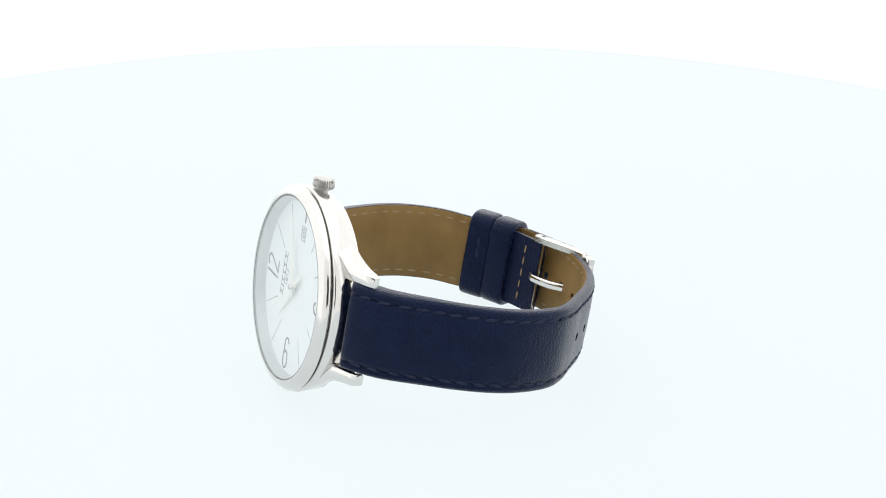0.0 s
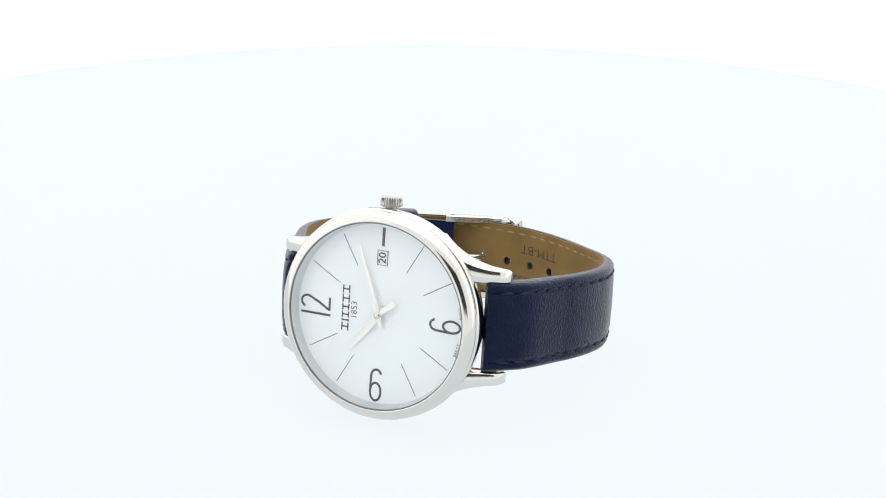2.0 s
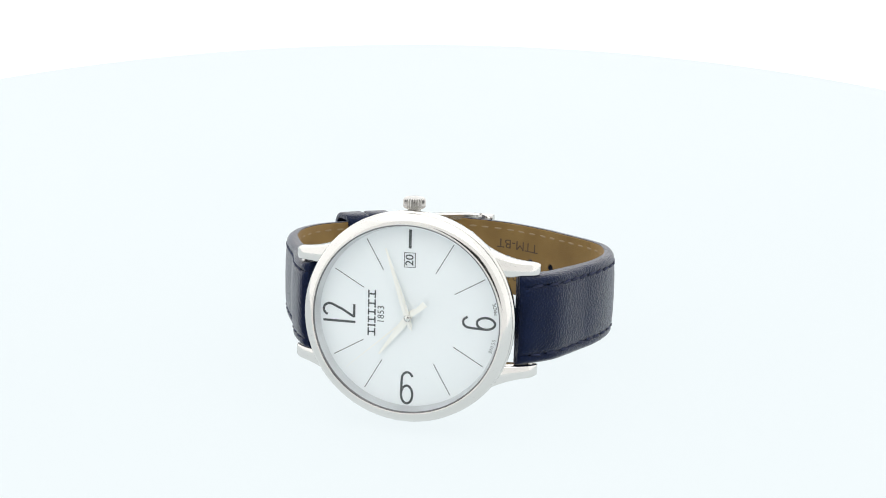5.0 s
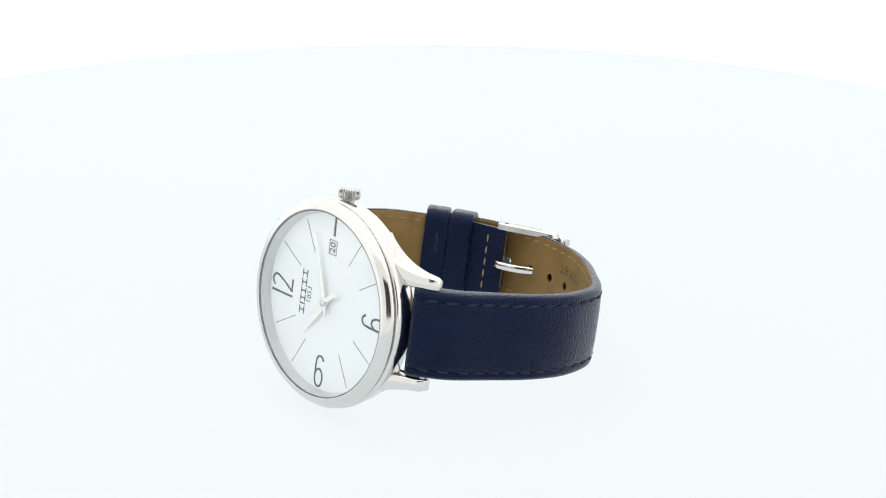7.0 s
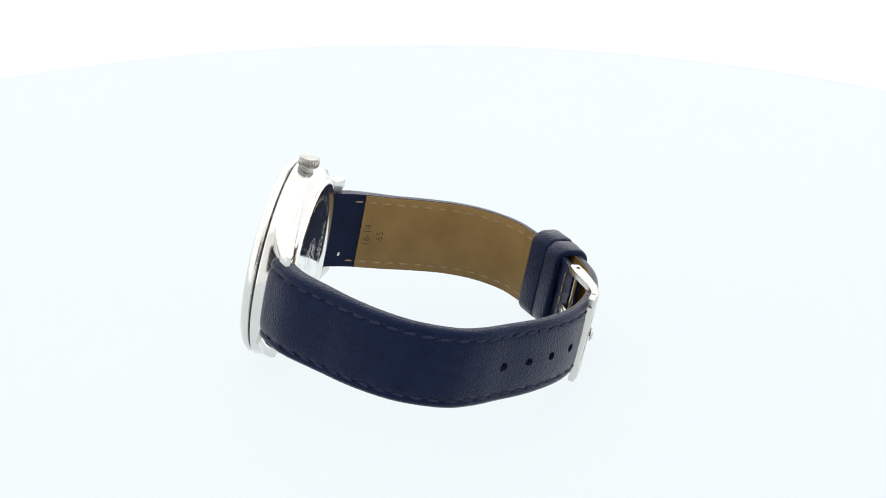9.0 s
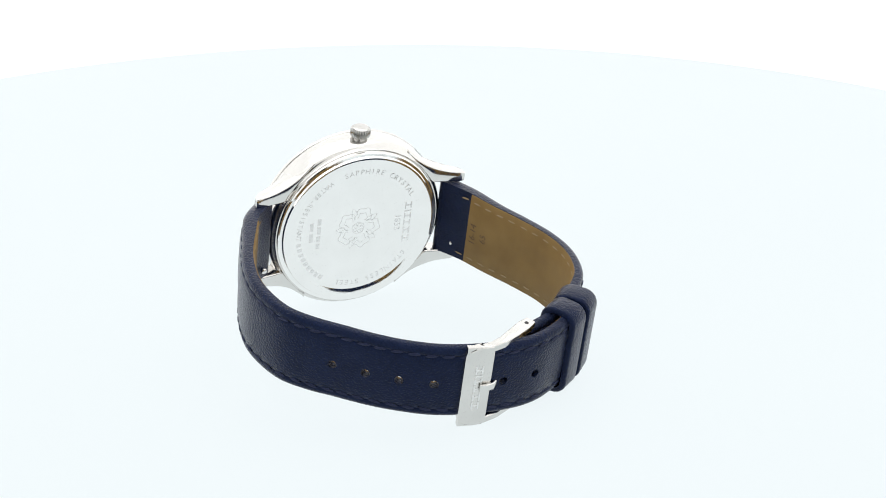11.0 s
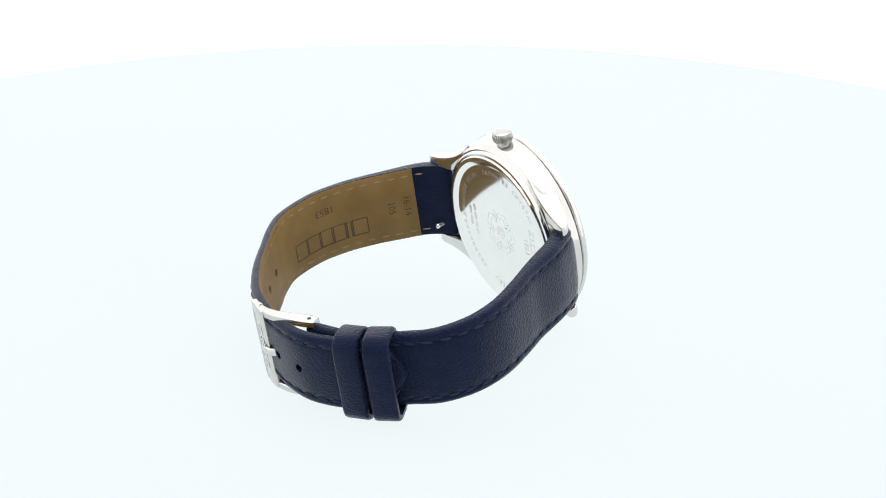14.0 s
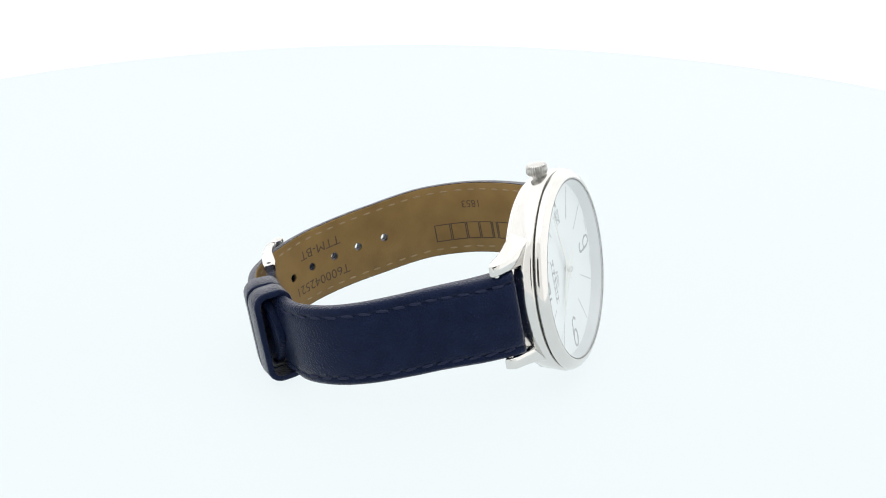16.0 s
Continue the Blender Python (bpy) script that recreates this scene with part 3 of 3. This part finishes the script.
def build_keeper(watch, s, label, low, high, width=4.9, half=7.9, dz=0.0):
    """A leather loop round both strap layers."""
    c, t, n = TWELVE.at(s)
    r = 1.6
    corners = [(-half, low), (half, low), (half, high), (-half, high)]

    def loop(grow):
        pts = []
        for (u, v), a0 in zip(corners, (180, 270, 0, 90)):
            cu = u + (r if u < 0 else -r)
            cv = v + (r if v == low else -r)
            pts += [(cu + (r + grow) * math.cos(radians(a0 + q)), cv + (r + grow) * math.sin(radians(a0 + q))) for q in (0, 18, 36, 54, 72, 90)]
        return pts
    rows = []
    for along, grow in ((-1, 0.0), (-1, 0.75), (-0.94, 0.98), (-0.8, 1.1), (0.8, 1.1), (0.94, 0.98), (1, 0.75), (1, 0.0)):
        ring = []
        for u, v in loop(grow):
            q = c + t * (along * width / 2) + n * v
            ring.append((q.x, q.y, u + TWELVE.drop(q.y) + dz))
        rows.append(ring)
    k = len(rows[0])
    verts = [p for row in rows for p in row]
    faces = [(a * k + i, a * k + (i + 1) % k, ((a + 1) % len(rows)) * k + (i + 1) % k, ((a + 1) % len(rows)) * k + i) for a in range(len(rows)) for i in range(k)]
    return part("keeper", verts, faces, NAVY, watch, label, 50)


def build_buckle(watch):
    prof = [(-0.35, 60.0), (-0.3, 60.9), (-0.75, 61.25), (-3.0, 61.45), (-5.3, 61.5), (-5.65, 61.35), (-5.7, 60.5), (-5.3, 60.25), (-3.0, 60.2), (-0.85, 59.8)]
    rows = []
    for z, k in [(a * b, c) for a in (-1, 1) for b, c in ((8.7, 0.72), (8.6, 0.86), (8.35, 0.96), (7.9, 1), (7.3, 1), (6.6, 1))[::-a]]:
        cx, cy, over = -3.0, 60.7, max(0, abs(z) - 6.6)
        bow = 2.1 - math.sqrt(max(0, 2.1 ** 2 - over ** 2))
        rows.append([(cx + (x - cx) * k - (bow if x > -2 else 0), cy + (y - cy) * k, z + Z0 - 0.1) for x, y in prof])
    buckle = part("buckle", *sweep(rows), BUCKLE_STEEL, watch, "brushed steel pin buckle frame", 40)
    line = [(-0.5, 60.45, 1.15), (-3.0, 60.8, 1.2), (-5.5, 60.5, 1.5), (-8.0, 59.6, 1.9), (-11, 57.8, 2.3), (-13.5, 56.2, 2.5), (-15.3, 55.1, 2.0)]
    for side in (-1, 1):
        rows = []
        for i, (x, y, h) in enumerate(line):
            a, b = line[max(0, i - 1)], line[min(len(line) - 1, i + 1)]
            d = Vector((b[0] - a[0], b[1] - a[1])).normalized()
            nn = Vector((d.y, -d.x))
            if nn.y < 0:
                nn = -nn
            ring = []
            for u, v in ((0.5, -0.38), (0.5, 0.38), (0.38, 0.5), (-0.38, 0.5), (-0.5, 0.38), (-0.5, -0.38), (-0.38, -0.5), (0.38, -0.5)):
                q = Vector((x, y)) + nn * u * h
                ring.append((q.x, q.y, side * 7.95 + v * 1.45 + Z0 - 0.1))
            rows.append(ring)
        part("side_arm", *sweep(rows), BUCKLE_STEEL, buckle, smooth=40)
        eye = [[(-14.1 + 0.42 * math.cos(a), 55.9 + 0.42 * math.sin(a), side * zz + Z0 - 0.1) for a in np.linspace(0, 2 * math.pi, 13)[:-1]] for zz in (8.4, 8.7)]
        part("pin_end", *prism(*eye), NEAR_BLACK, buckle, "dark pin end", 40)
    pin = [[(-14.1 + 0.6 * math.cos(a), 55.9 + 0.6 * math.sin(a), zz + Z0 - 0.1) for a in np.linspace(0, 2 * math.pi, 13)[:-1]] for zz in (-7.1, 7.1)]
    part("pin", *prism(*pin), STEEL, buckle, smooth=40)
    rows = []
    line = [(-14.6, 54.9, 0.8), (-13.2, 54.7, 0.9), (-11.0, 55.8, 0.8), (-9.4, 56.9, 0.75), (-8.2, 58.6, 0.75), (-7.2, 60.4, 0.75), (-6.0, 61.6, 0.7), (-4.2, 61.95, 0.6), (-3.4, 61.85, 0.35)]
    for i, (x, y, h) in enumerate(line):
        a, b = line[max(0, i - 1)], line[min(len(line) - 1, i + 1)]
        d = Vector((b[0] - a[0], b[1] - a[1])).normalized()
        nn = Vector((-d.y, d.x))
        rows.append([(x + nn.x * h * u, y + nn.y * h * u, v * 0.8 + Z0 - 0.1) for u, v in ((-0.5, -0.7), (-0.5, 0.7), (-0.2, 1), (0.2, 1), (0.5, 0.7), (0.5, -0.7), (0.2, -1), (-0.2, -1))])
    part("tongue", *sweep(rows), STEEL, buckle, "polished steel tongue", 50)
    lay = (lambda u, w, h: (-3.05 - w * 1.0, 61.46 + h + (w * 0.06), -u + Z0 - 0.1))
    x = -4.6
    for wide in (1.6, 0.45, 1.3, 1.3, 1.7, 1.6):
        part("engraved_bar", *joined([bar(x, -0.75, x + wide, -0.45, lay, 0.05), bar(x, 0.45, x + wide, 0.75, lay, 0.05), bar(x + wide / 2 - 0.15, -0.75, x + wide / 2 + 0.15, 0.75, lay, 0.045)]), ETCH, buckle, smooth=0)
        x += wide + 0.3
    return buckle


def build_spring_bars(watch):
    for sx in (1, -1):
        rod = [[(sx * 21.2 + 0.6 * math.cos(a), 6.9 + 0.6 * math.sin(a), z + Z0) for a in np.linspace(0, 2 * math.pi, 13)[:-1]] for z in (-8.6, 8.6)]
        ob = part("spring_bar", *prism(*rod), STEEL, watch, smooth=40)
        nub = [[(sx * 20.7 + r * math.cos(a), y, -5.5 + r * math.sin(a) + Z0) for a in np.linspace(0, 2 * math.pi, 13)[:-1]]
               for y, r in ((6.9, 0.5), (8.9, 0.5), (9.0, 0.62), (9.35, 0.62), (9.55, 0.45), (9.62, 0.1))]
        part("release_knob", *sweep(nub), STEEL, ob, smooth=40)


def build_watch():
    watch = tagged(new("wristwatch"), "steel wristwatch with white dial and navy leather strap, standing on edge", "wristwatch")
    around = build_dial(watch)
    build_hands(watch)
    build_case(watch, around)
    build_straps(watch)
    build_keeper(watch, TWELVE.near(-22.6, 48.8) + 5.0, "navy leather free loop beside the buckle", -0.35, 4.8)
    fixed = build_keeper(watch, TWELVE.near(-22.6, 48.8), "navy leather fixed loop with blue stitches", -0.45, 4.9)
    for z in (1.0, 3.2):
        mark = stitch(STITCH_OUT, fixed, TWELVE, TWELVE.near(-22.3, 49.0), z, -1.5, 0)
        mark.matrix_basis = mark.matrix_basis @ pose(0, 0, 0, 0, 0, 80)
    build_buckle(watch)
    build_spring_bars(watch)
    return watch


build_tent()
build_lamp()
turntable = build_turntable()
watch = build_watch()


def motions():
    walk(turntable, [(t, pose(0, 0, 0, 0, 0, a)) for t, a in TURN])
    walk(watch, [(t, pose(0, 0, 0, 0, 0, a)) for t, a in TURN])


motions()
